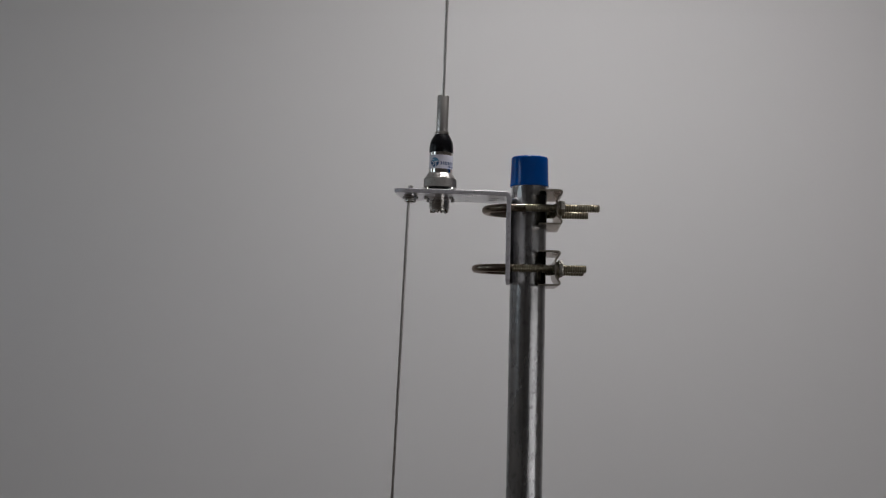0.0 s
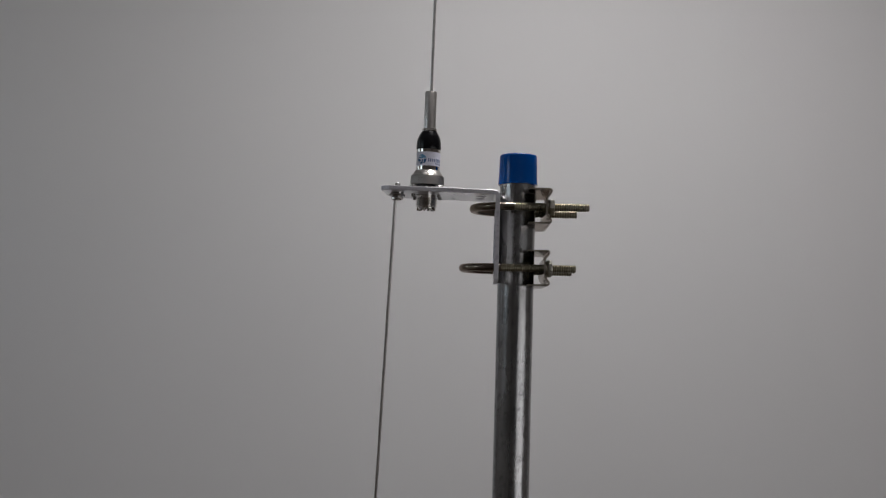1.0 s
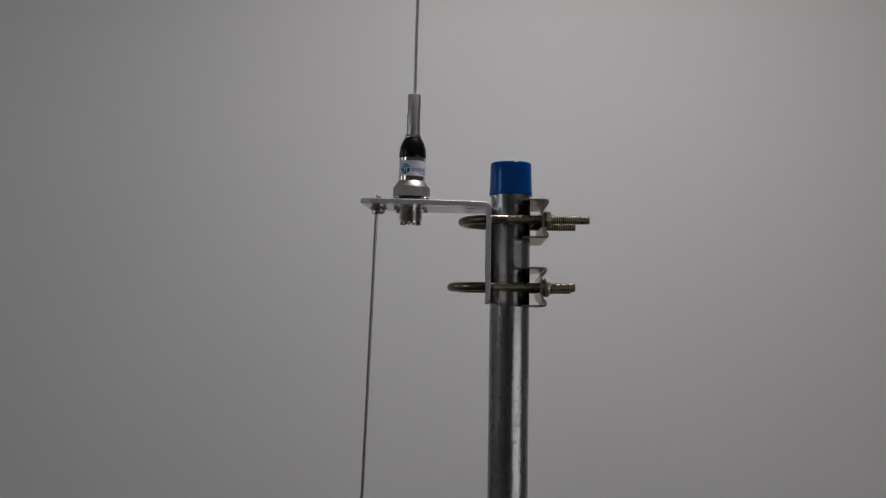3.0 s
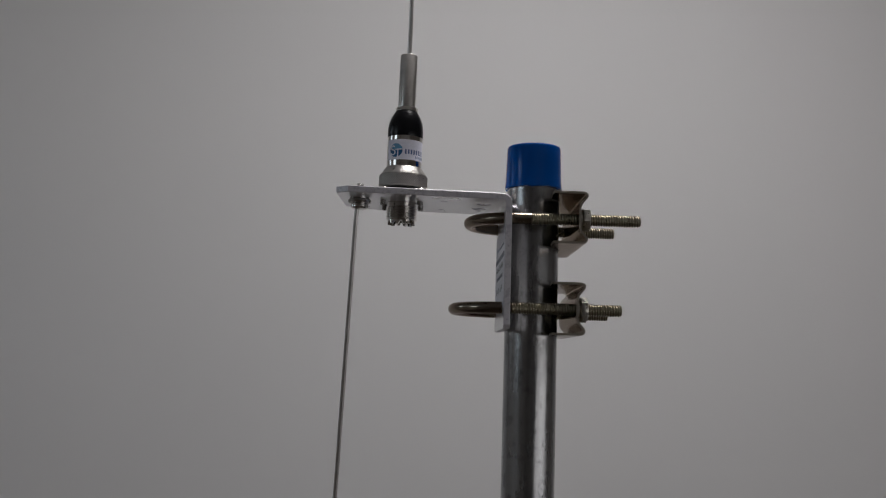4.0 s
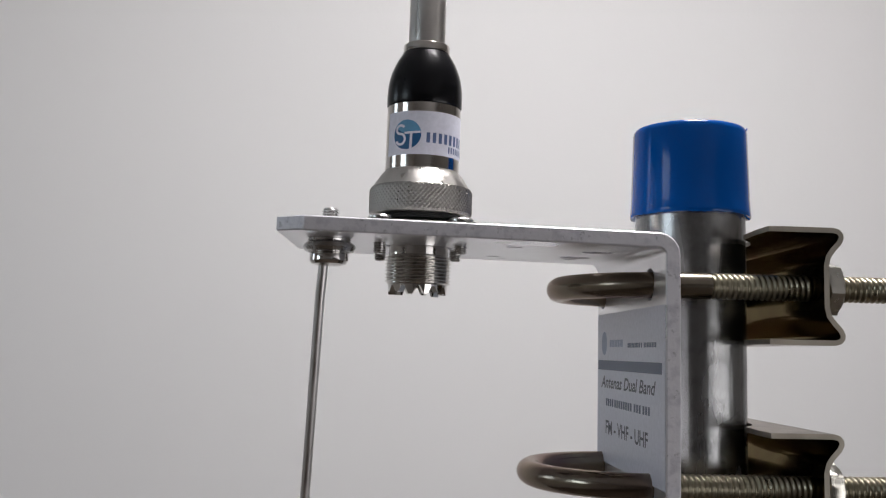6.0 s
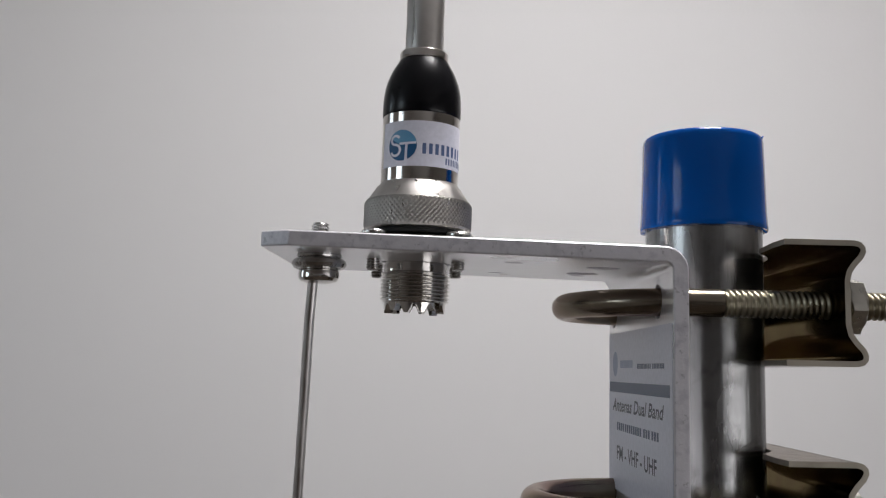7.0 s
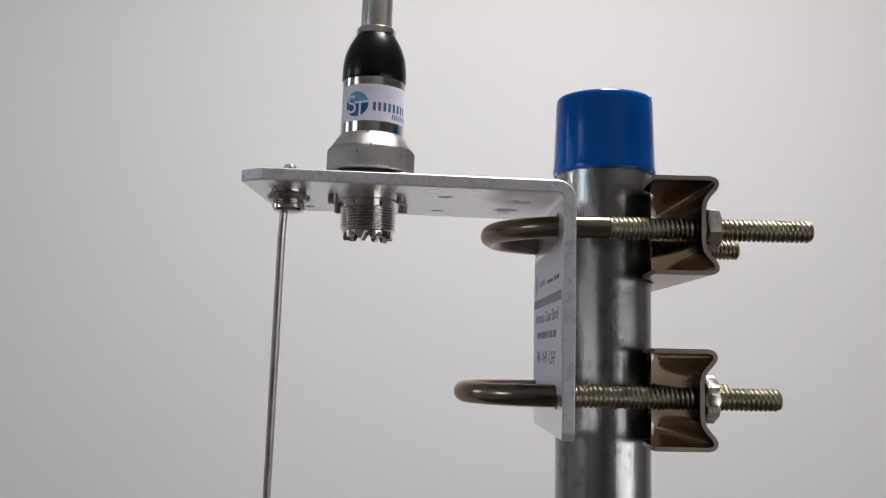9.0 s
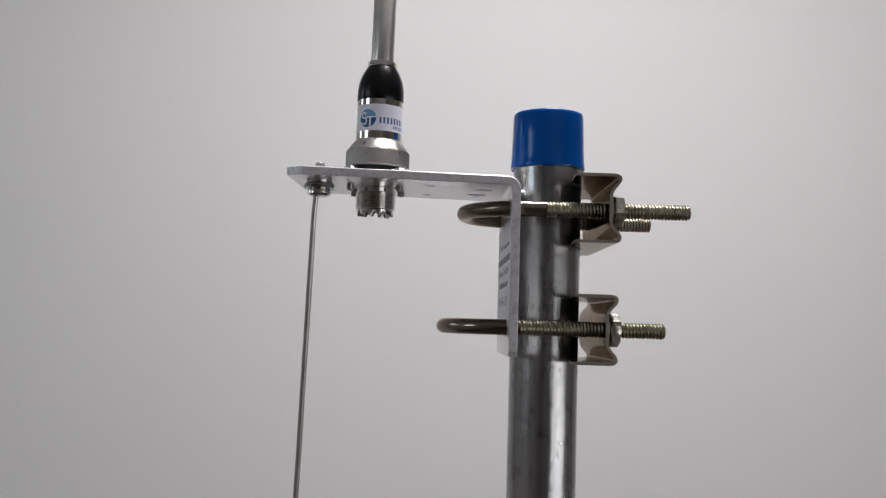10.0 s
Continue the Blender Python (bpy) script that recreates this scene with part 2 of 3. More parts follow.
structure("wall_north", box(LEFT_X - T, RIGHT_X + T, WALL_Y, WALL_Y + T, FLOOR_Z, CEIL_Z), WALL, "plain off-white painted plaster wall behind the mast", "wall")
structure("wall_south", box(LEFT_X - T, RIGHT_X + T, BACK_Y - T, BACK_Y, FLOOR_Z, CEIL_Z), WALL_DIM, "unseen plain back wall, taupe to darken the room", "wall")
structure("floor", box(LEFT_X - T, RIGHT_X + T, BACK_Y - T, WALL_Y + T, FLOOR_Z - T, FLOOR_Z), FLOOR, "plain dark brown floor under the mast", "floor")
structure("ceiling", box(LEFT_X - T, RIGHT_X + T, BACK_Y - T, WALL_Y + T, CEIL_Z, CEIL_Z + T), WALL, "plain white painted ceiling", "ceiling")


def joined(boxes):
    bm = bmesh.new()
    for b in boxes:
        tmp = bpy.data.meshes.new("tmp")
        b2 = box(*b)
        b2.to_mesh(tmp)
        b2.free()
        bm.from_mesh(tmp)
        bpy.data.meshes.remove(tmp)
    return bm


# The side walls have the windows that the polished metal mirrors.
for name, wx in (("wall_west", LEFT_X), ("wall_east", RIGHT_X)):
    x0, x1 = (wx - T, wx) if wx < 0 else (wx, wx + T)
    spans = sorted(w[1:5] for w in WINDOWS if w[0] == wx)
    boxes = []
    at = BACK_Y
    for y0, y1, z0, z1 in spans + [(WALL_Y, WALL_Y, 0, 0)]:
        boxes.append((x0, x1, at, y0, FLOOR_Z, CEIL_Z))
        if y1 > y0:
            boxes += [(x0, x1, y0, y1, FLOOR_Z, z0), (x0, x1, y0, y1, z1, CEIL_Z)]
        at = y1
    structure(name, joined(boxes), WALL_DIM, "unseen plain side wall with windows, taupe to darken the room", "wall")
for k, (wx, y0, y1, z0, z1, g) in enumerate(WINDOWS):
    x0, x1 = (wx - 0.09, wx - 0.04) if wx < 0 else (wx + 0.04, wx + 0.09)
    win = base("window_%d" % (k + 1), ((x0 + x1) / 2, (y0 + y1) / 2, z0), "white enamelled window frame in the plaster wall", "window", kind="structure")
    for a, b, c, d in ((y0, y0 + 0.05, z0, z1), (y1 - 0.05, y1, z0, z1), (y0 + 0.05, y1 - 0.05, z0, z0 + 0.05), (y0 + 0.05, y1 - 0.05, z1 - 0.05, z1)):
        part("window_frame", chamfered_box(x0, x1, a, b, c, d, 0.004), FRAME_WHITE, win)

lamp = base("ceiling_lamp", (LAMP[0], LAMP[1], CEIL_Z), "square white ceiling lamp, lit", "lamp")
part("housing", chamfered_box(LAMP[0] - 0.17, LAMP[0] + 0.17, LAMP[1] - 0.17, LAMP[1] + 0.17, CEIL_Z - 0.03, CEIL_Z, 0.004), FRAME_WHITE, lamp)
part("diffuser", chamfered_box(LAMP[0] - 0.15, LAMP[0] + 0.15, LAMP[1] - 0.15, LAMP[1] + 0.15, CEIL_Z - 0.042, CEIL_Z - 0.0302, 0.002), make_glow("lamp_diffuser", (1, 0.985, 0.97), 4.0), lamp)

# ---- mast ----
RP = 13.45
mast = base("mast", (0, 0, FLOOR_Z), "galvanised round steel pipe mast standing upright", "mast")
part("pipe", lathe([(RP, FLOOR_Z * 1000), (RP, 14), (RP - 0.5, 14.6), (RP - 2.2, 14.6), (RP - 2.2, FLOOR_Z * 1000)], 64, closed=True), GALV, mast)


def mast_mark(name, phi, z, points, width, material, label):
    """A small scuff lying on the pipe; phi: degrees from -y to +x; points: (mm round, mm up)."""
    bm = bmesh.new()
    sides = []
    for k, (u, v) in enumerate(points):
        w = width * (0.5 if k in (0, len(points) - 1) else 1.0) / 2
        for d in (-w, w):
            a = radians(phi - 90) + (u + d * 0.7) / RP
            sides.append(bm.verts.new(Vector(((RP + 0.03) * math.cos(a), (RP + 0.03) * math.sin(a), z + v + d * 0.7)) * MM))
    for k in range(len(points) - 1):
        bm.faces.new((sides[2 * k], sides[2 * k + 1], sides[2 * k + 3], sides[2 * k + 2]))
    part(name, bm, material, mast, label)


mast_mark("dent", 28, -154, [(-0.3, -0.8), (0, 0), (0.2, 0.9)], 1.1, RUBBER, "small dark pit in the zinc")
mast_mark("dent", 25, -106, [(-0.5, -0.4), (0, 0.1), (0.6, 0.2)], 0.8, CHROME, "small bright nick in the zinc")
mast_mark("scratch", 30, -47.5, [(-2.6, -1.1), (-1.2, -0.7), (0.6, 0.4), (2.4, 1.4)], 0.28, RUBBER, "thin dark scratch in the zinc")
mast_mark("scratch", 31, -46.6, [(-0.9, -1.4), (0.1, -0.2), (0.5, 1.2)], 0.22, RUBBER, "thin dark scratch in the zinc")

cap = base("pipe_cap", (0, 0, 0), "blue moulded plastic cap pushed over the pipe end", "cap")
bm = lathe([(13.6, 0.2), (14.7, 0.0), (14.85, 0.4), (14.75, 1.2), (14.55, 4), (14.25, 12), (14.0, 20.6), (13.85, 21.4), (13.5, 21.9), (12.9, 22.1), (9.0, 22.0), (8.6, 21.6), (0, 21.5)], 72)
for v in bm.verts:
    if v.co.z < 0.0016:
        v.co.z += 0.00025 * noise.noise(Vector((v.co.x * 260, v.co.y * 260, 1.0)))
    v.co.x += 0.00012 * noise.noise(v.co * 90)
bm.transform(Matrix.Translation((0, 0, 0.0006)) @ Matrix.Diagonal((1, 1, 1.015, 1)))
part("shell", bm, BLUE, cap, smooth=50)
part("moulding_flash", sweep([(11.9, -6.4, 21.7), (12.2, -6.6, 22.3), (12.5, -6.3, 22.7)], 0.2, 8), BLUE, cap, "small blue plastic flash on the top edge")
part("moulding_flash", sweep([(10.6, -9.2, 0.6), (11.0, -9.4, 0.3), (11.6, -8.8, 0.0), (12.2, -8.2, -0.2)], 0.22, 8), BLUE, cap, "curled blue plastic flash on the rim")

# ---- bracket ----
TILT = 0.020            # slope of the arm
CANT = 0.030            # rise of the arm towards its back edge
TH = 3.2                # sheet thickness
XO, XI = -16.65, -13.45   # faces of the leg
YF, YB = -37.2, 29.6    # front and back edges
XE, ZL = -99.2, -73.0   # end of the arm, foot of the leg
R_IN = 1.6
GX, GY = -88.6, -19.0    # hole of the radial
ARM_Z = -10.95            # underside of the arm at the bend
bracket = base("mounting_bracket", (XI * MM, 0, ZL * MM), "bent satin aluminium angle bracket clamped to the mast", "bracket")


def arm_under(u, v):
    return ARM_Z - TILT * (u - XO) + CANT * (v - YF)


def arm(u, v, side):
    """side 0 is the underside."""
    return Vector((u, v, arm_under(u, v) + TH * side)) * MM


def leg(u, v, side):
    """u runs down; side 0 is the face away from the mast."""
    return Vector((XO + TH * side, v, u)) * MM


xb = XO - R_IN
arm_out = [(xb, YF), (xb, YB), (XE + 8, YB), (XE, YB - 9), (XE, YF + 5.5), (XE + 6.2, YF)]
arm_holes = [ring2d(GX, GY, 2.2, 20), ring2d(-87.6, 17, 1.7, 18), ring2d(-46.6, -18.5, 1.8, 18), ring2d(-48.2, 14.5, 1.8, 18), ring2d(-26.3, -14, 3.6, 26), ring2d(-28, 5, 3.6, 26), ring2d(-28, 13, 1.7, 18), ring2d(-67.9, -3.9, 7.9, 36)]
bm = bmesh.new()
sheet(bm, arm_out, arm_holes, arm, skip=(0,))
zb = ARM_Z - R_IN
leg_out = [(zb, YF), (zb, YB), (ZL + 2, YB), (ZL, YB - 2), (ZL, YF + 2), (ZL + 2, YF)]
leg_holes = [ring2d(z, y, 3.5, 26) for z in (-17.9, -62.4) for y in (-24, 24)]
sheet(bm, leg_out, leg_holes, leg, skip=(0,))
# the bend between arm and leg
N = 10
cols = []
for i in range(N + 1):
    t = math.pi / 2 * i / N
    a0 = math.atan(TILT) * (1 - i / N)
    s, c = math.sin(t - a0), math.cos(t - a0)
    row = []
    for rad in (R_IN, R_IN + TH):
        p = Vector((xb + rad * s, 0, ARM_Z + TILT * R_IN - R_IN + rad * c))
        row += [Vector((p.x, YF, p.z)) * MM, Vector((p.x, YB, p.z + CANT * (YB - YF) * (1 - i / N))) * MM]
    cols.append(row)
cols[0] = [arm(xb, YF, 0), arm(xb, YB, 0), arm(xb, YF, 1), arm(xb, YB, 1)]
cols[N] = [leg(zb, YF, 0), leg(zb, YB, 0), leg(zb, YF, 1), leg(zb, YB, 1)]
vv = [[bm.verts.new(p) for p in row] for row in cols]
for a, b in zip(vv, vv[1:]):
    bm.faces.new((a[0], a[1], b[1], b[0]))
    bm.faces.new((a[2], b[2], b[3], a[3]))
    for q in ((a[0], b[0], b[2], a[2]), (a[1], a[3], b[3], b[1])):
        bm.faces.new(q).material_index = 1
bmesh.ops.remove_doubles(bm, verts=bm.verts, dist=2e-6)
bmesh.ops.recalc_face_normals(bm, faces=bm.faces)
bevelled(part("angle_plate", bm, (ALU, ALU_CUT), bracket), 0.00035)

# the sticker on the leg and its print
def on_leg(y, z, lift):
    return Vector((XO - lift, y, z)) * MM


def leg_quad(y0, y1, z0, z1, lift, thick):
    return box((XO - lift) * MM, (XO - lift + thick) * MM, y0 * MM, y1 * MM, z0 * MM, z1 * MM)


def text_mesh(body, height, shear=0.0):
    """Built-in font as a flat mesh, centred, of that capital height in mm. Returns the mesh and its width."""
    cu = bpy.data.curves.new("text", "FONT")
    cu.body, cu.size, cu.align_x, cu.align_y, cu.shear = body, 1.0, "CENTER", "CENTER", shear
    cu.resolution_u, cu.offset = 3, 0.018
    tmp = new("text", cu)
    bpy.context.view_layer.update()
    me = bpy.data.meshes.new_from_object(tmp.evaluated_get(bpy.context.evaluated_depsgraph_get()))
    bpy.data.objects.remove(tmp)
    bm = bmesh.new()
    bm.from_mesh(me)
    bpy.data.meshes.remove(me)
    k = height / 0.7
    for v in bm.verts:
        v.co *= k
    xs = [v.co.x for v in bm.verts]
    return bm, max(xs) - min(xs)


sticker = part("sticker", leg_quad(-36.6, 29.2, -61.8, -22.9, 0.12, 0.12), PAPER, bracket, "white printed paper sticker with grey lettering")


def leg_text(body, yc, zc, height, width, ink, shear=0.0):
    bm, w = text_mesh(body, height, shear)
    for v in bm.verts:
        v.co = on_leg(yc - v.co.x * width / w, zc + v.co.y, 0.16)
    part("lettering", bm, ink, sticker)


part("print_bar", leg_quad(-34.4, 28.3, -37.7, -35.2, 0.16, 0.05), INK_GREY, sticker)
leg_text("Antenas Dual Band", -2.3, -41.0, 3.0, 54, INK_DARK, 0.25)
leg_text("FM - VHF - UHF", -2.0, -52.7, 3.4, 42, INK_DARK)


def bar_words(words, z0, z1, pitch, width, ink):
    """Words too small to read, as rows of upright bars. words: (y where it begins, number of bars)."""
    for y0, count in words:
        for k in range(count):
            y = y0 - k * pitch
            part("print_bar", leg_quad(y - width, y, z0, z1, 0.16, 0.05), ink, sticker)


bar_words(((18.8, 4), (9.2, 8), (-10.6, 3), (-18.6, 3)), -47.0, -45.1, 2.3, 1.55, INK_GREY)
bar_words(((-4.5, 9), (-17.0, 1), (-19.6, 8)), -31.9, -30.8, 1.35, 0.85, INK_GREY)
bar_words(((14.6, 8),), -31.7, -29.9, 1.8, 1.3, INK_PALE)
bm = bmesh.new()
disc = [bm.verts.new(on_leg(21.0 + 3.1 * math.cos(a), -30.7 + 3.1 * math.sin(a), 0.16)) for a in (2 * math.pi * k / 28 for k in range(28))]
bm.faces.new(disc)
part("emblem", bm, INK_PALE, sticker, "round pale blue emblem")

# ---- clamps ----
def saddle_mesh(x_web, zc):
    """A pressed sheet saddle: two notched flanges and a dished web, in mm from the web's plane."""
    half, t = 12.85, 1.15
    # profile from the upper flange's notch side round the web to the lower flange: (x, z)
    prof = [(0.0, half), (13.0, half), (15.6, half), (17.0, half - 0.4), (17.8, half - 1.3), (17.9, half - 2.4), (17.3, half - 3.7), (15.9, half - 5.2), (14.9, half - 6.6), (14.5, half - 8.4), (14.5, 0)]
    prof = prof + [(x, -z) for x, z in prof[-2::-1]]
    ys = [-33, -30, -26, -21, -16, -11, -6, 0, 6, 11, 16, 21, 26, 30, 33]
    bm = bmesh.new()

    def notch(y):
        a = abs(y)
        return 7.2 if a > 27 else 7.0 + 0.09 * (27 - a) if a > 16 else 14.2 - 0.025 * a * a

    grid = []
    for y in ys:
        nx = notch(y) - 8.0 - x_web
        row = []
        for i, (x, z) in enumerate(prof):
            xx = max(x, nx) if i in (0, len(prof) - 1) else max(x, nx + 0.4)
            row.append(Vector((8.0 + xx, y, z)))
        grid.append(row)
    outer = [[bm.verts.new(p) for p in row] for row in grid]
    inner = []
    for row in grid:
        r2 = []
        for i, p in enumerate(row):
            a, b = row[max(i - 1, 0)], row[min(i + 1, len(row) - 1)]
            d = b - a
            nrm = Vector((-d.z, 0, d.x))
            nrm = nrm.normalized() if nrm.length > 1e-6 else Vector((0, 0, -1 if p.z > 0 else 1))
            if i == 0:
                nrm = Vector((0, 0, -1))
            if i == len(row) - 1:
                nrm = Vector((0, 0, 1))
            if nrm.dot(Vector((10, 0, 0)) - Vector((p.x, 0, p.z))) < 0:
                nrm = -nrm
            r2.append(bm.verts.new(p + nrm * t))
        inner.append(r2)
    n, m = len(ys), len(prof)
    for i in range(n - 1):
        for k in range(m - 1):
            bm.faces.new((outer[i][k], outer[i + 1][k], outer[i + 1][k + 1], outer[i][k + 1]))
            bm.faces.new((inner[i][k], inner[i][k + 1], inner[i + 1][k + 1], inner[i + 1][k]))
        for k in (0, m - 1):
            bm.faces.new((outer[i][k], inner[i][k], inner[i + 1][k], outer[i + 1][k])).material_index = 1
    for i in (0, n - 1):
        for k in range(m - 1):
            bm.faces.new((outer[i][k], outer[i][k + 1], inner[i][k + 1], inner[i][k])).material_index = 1
    bmesh.ops.recalc_face_normals(bm, faces=bm.faces)
    for v in bm.verts:
        v.co = Vector((v.co.x + x_web, v.co.y, v.co.z + zc)) * MM
    return bm


def hex_nut(af, h, bore):
    bm = bmesh.new()
    R = af / 2 / math.cos(math.pi / 6)
    rings = []
    for rr, z in ((bore, 0), (af / 2 * 0.96, 0), (1.0, 0.5), (1.0, h - 0.5), (af / 2 * 0.96, h), (bore, h)):
        ring = []
        for k in range(36):
            t = 2 * math.pi * k / 36
            hexr = af / 2 / math.cos((t + math.pi / 6) % (math.pi / 3) - math.pi / 6)
            rad = hexr if rr == 1.0 else rr
            ring.append(bm.verts.new(Vector((rad * math.cos(t), rad * math.sin(t), z)) * MM))
        rings.append(ring)
    for a, b in zip(rings, rings[1:] + rings[:1]):
        for k in range(36):
            j = (k + 1) % 36
            bm.faces.new((a[k], a[j], b[j], b[k]))
    bmesh.ops.recalc_face_normals(bm, faces=bm.faces)
    return bm


ALONG_X = Matrix.Rotation(radians(90), 4, "Y")


def u_clamp(z, xc, x_front, x_back, x_thread, x_web, twist, label):
    """A U-bolt round the mast. xc: centre of its bow; x_front, x_back: ends of the two legs."""
    RB, RR = 24.0, 2.95
    thing = base("u_bolt_clamp", (0, 0, z * MM), label, "clamp", "clamps on the mast")
    bow = [(x_thread, -RB, z), (xc, -RB, z)]
    bow += [(xc - RB * math.sin(a), -RB * math.cos(a), z) for a in (math.pi * k / 30 for k in range(1, 30))]
    bow += [(xc, RB, z), (x_thread, RB, z)]
    rod = part("u_bolt", sweep(bow, RR, 24), ZINC_BOW, thing, "yellow zinc-plated bent steel rod")
    for y, xe in ((-RB, x_front), (RB, x_back)):
        bm = threaded(RR + 0.05, 0.5, 1.27, x_thread, xe)
        part("threaded_end", move(bm, Matrix.Translation((0, y * MM, z * MM)) @ ALONG_X), ZINC, rod, smooth=85)
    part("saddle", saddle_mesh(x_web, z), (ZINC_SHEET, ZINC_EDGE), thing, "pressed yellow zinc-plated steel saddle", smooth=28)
    x_nut = x_web + 23.1
    for y, rot in ((-RB, twist), (RB, twist + 20)):
        part("spring_washer", move(lathe([(3.2, 0), (5.0, 0), (5.1, 0.7), (5.0, 1.3), (3.2, 1.3)], 30, True), Matrix.Translation(((x_nut - 0.4) * MM, y * MM, z * MM)) @ ALONG_X @ Matrix.Rotation(0.06, 4, "X")), NUT, thing)
        part("hex_nut", move(hex_nut(10.8, 3.9, 2.6), Matrix.Translation(((x_nut + 0.9) * MM, y * MM, z * MM)) @ ALONG_X @ Matrix.Rotation(radians(rot), 4, "Z")), NUT, thing, "bright plated hexagon nut")
    return thing


u_clamp(-17.9, -8.75, 51.0, 46.5, -3.0, -2.0, 12, "upper U-bolt clamp in yellow zinc gripping the mast")
u_clamp(-62.4, -15.65, 42.0, 43.5, -12.0, -2.7, 30, "lower U-bolt clamp in yellow zinc gripping the mast")

# ---- coaxial socket and whip antenna ----
AX, AY = -67.8, -3.9
LEAN = Matrix.Translation((AX * MM, AY * MM, 0)) @ Matrix.Rotation(0.014, 4, "Y")


def stem(bm):
    return move(bm, LEAN)


ZT = arm_under(AX, AY) + TH      # top of the arm at the socket
ZU = ZT - TH
socket = base("coaxial_socket", (AX * MM, AY * MM, ZU * MM), "nickel-plated threaded coaxial socket screwed into the bracket", "socket")
part("flange", stem(chamfered_box(-12.7 * MM, 12.7 * MM, -12.7 * MM, 12.7 * MM, (ZT + 0.02) * MM, (ZT + 2.1) * MM, 0.0005)), CHROME, socket)
part("barrel", stem(lathe([(0, -12), (7.15, -12.2), (7.2, -10.6), (7.2, ZT + 0.5), (0, ZT + 0.5)], 56)), CHROME, socket)
part("thread", stem(threaded(8.0, 0.6, 0.82, -18.2, -11.1, 56, 8, 0.5)), CHROME, socket, smooth=85)
# toothed rim
bm = bmesh.new()
SEG = 96
rows = []
for rad, zz in ((7.15, 0), (7.05, 1), (5.3, 1), (5.3, 0)):
    row = []
    for k in range(SEG):
        t = 2 * math.pi * k / SEG
        ph = (k % 8) / 8
        tooth = max(0.0, min(1.0, 1.9 * (1 - abs(2 * ph - 1)) - 0.35)) * (0.85 + 0.15 * math.sin(1.7 * (k // 8)))
        z = -18.0 if zz == 0 else -18.4 - 2.2 * tooth
        row.append(bm.verts.new(Vector((rad * math.cos(t), rad * math.sin(t), z)) * MM))
    rows.append(row)
for a, b in zip(rows, rows[1:]):
    for k in range(SEG):
        bm.faces.new((a[k], a[(k + 1) % SEG], b[(k + 1) % SEG], b[k]))
bmesh.ops.recalc_face_normals(bm, faces=bm.faces)
part("toothed_rim", stem(bm), CHROME, socket, smooth=25)
part("insulator", stem(lathe([(0, -17.0), (2.0, -17.0), (2.2, -16.6), (5.3, -16.6), (5.3, -18.0)], 40)), RUBBER, socket)
for sx in (-1, 1):
    for sy in (-1, 1):
        place = Matrix.Translation((sx * 9.4 * MM, sy * 9.4 * MM, 0))
        screw = part("screw", stem(move(lathe([(0, ZT + 3.2), (1.9, ZT + 3.15), (2.7, ZT + 2.95), (3.0, ZT + 2.6), (3.0, ZT + 2.12), (1.4, ZT + 2.1), (1.4, ZU + 0.2), (0, ZU + 0.2)], 24), place)), STEEL, socket)
        part("screw_thread", stem(move(threaded(1.5, 0.3, 0.6, ZU - 2.5 + 0.3 * sx, ZU + 0.3, 20, 8, 0.3), place)), STEEL, screw, smooth=85)

UP = LEAN @ Matrix.Translation((0, 0, -0.00065)) @ Matrix.Diagonal((1, 1, 0.978, 1))


def up(bm):
    return move(bm, UP)


antenna = base("whip_antenna", (AX * MM, AY * MM, ZT * MM), "whip antenna with nickel base and black plastic top on the socket", "antenna")
part("coupling_thread", stem(lathe([(0, ZT + 2.12), (7.6, ZT + 2.12), (7.6, 0.4), (0, 0.4)], 40)), RUBBER, antenna)
part("gasket", up(lathe([(8.0, -2.3), (10.4, -2.2), (10.6, -1.6), (10.4, -0.9), (8.0, -0.9)], 56, True)), RUBBER, antenna, "black rubber gasket")


def knurled_ring(r, z0, z1, turns=72):
    """A ring with a diamond knurl pressed into its outside."""
    seg, rows_n = turns * 6, 31
    bm = bmesh.new()
    rings = [[bm.verts.new(Vector((9.6 * math.cos(2 * math.pi * k / seg), 9.6 * math.sin(2 * math.pi * k / seg), z0)) * MM) for k in range(seg)]]
    for i in range(rows_n):
        f = i / (rows_n - 1)
        z = z0 + (z1 - z0) * f
        edge = min(1.0, min(f, 1 - f) * 9)
        ring = []
        for k in range(seg):
            u = k / seg * turns
            w = f * (z1 - z0) / 1.25
            a, b = abs(((u + w) % 1) - 0.5) * 2, abs(((u - w) % 1) - 0.5) * 2
            h = min(a, b)
            rr = r - 0.36 * (1 - min(1, h * 1.5)) * edge - 0.45 * (1 - edge)
            t = 2 * math.pi * k / seg
            ring.append(bm.verts.new(Vector((rr * math.cos(t), rr * math.sin(t), z)) * MM))
        rings.append(ring)
    rings.append([bm.verts.new(Vector((10.5 * math.cos(2 * math.pi * k / seg), 10.5 * math.sin(2 * math.pi * k / seg), z1 + 0.35)) * MM) for k in range(seg)])
    for a, b in zip(rings, rings[1:]):
        for k in range(seg):
            j = (k + 1) % seg
            bm.faces.new((a[k], a[j], b[j], b[k]))
    bmesh.ops.recalc_face_normals(bm, faces=bm.faces)
    return bm


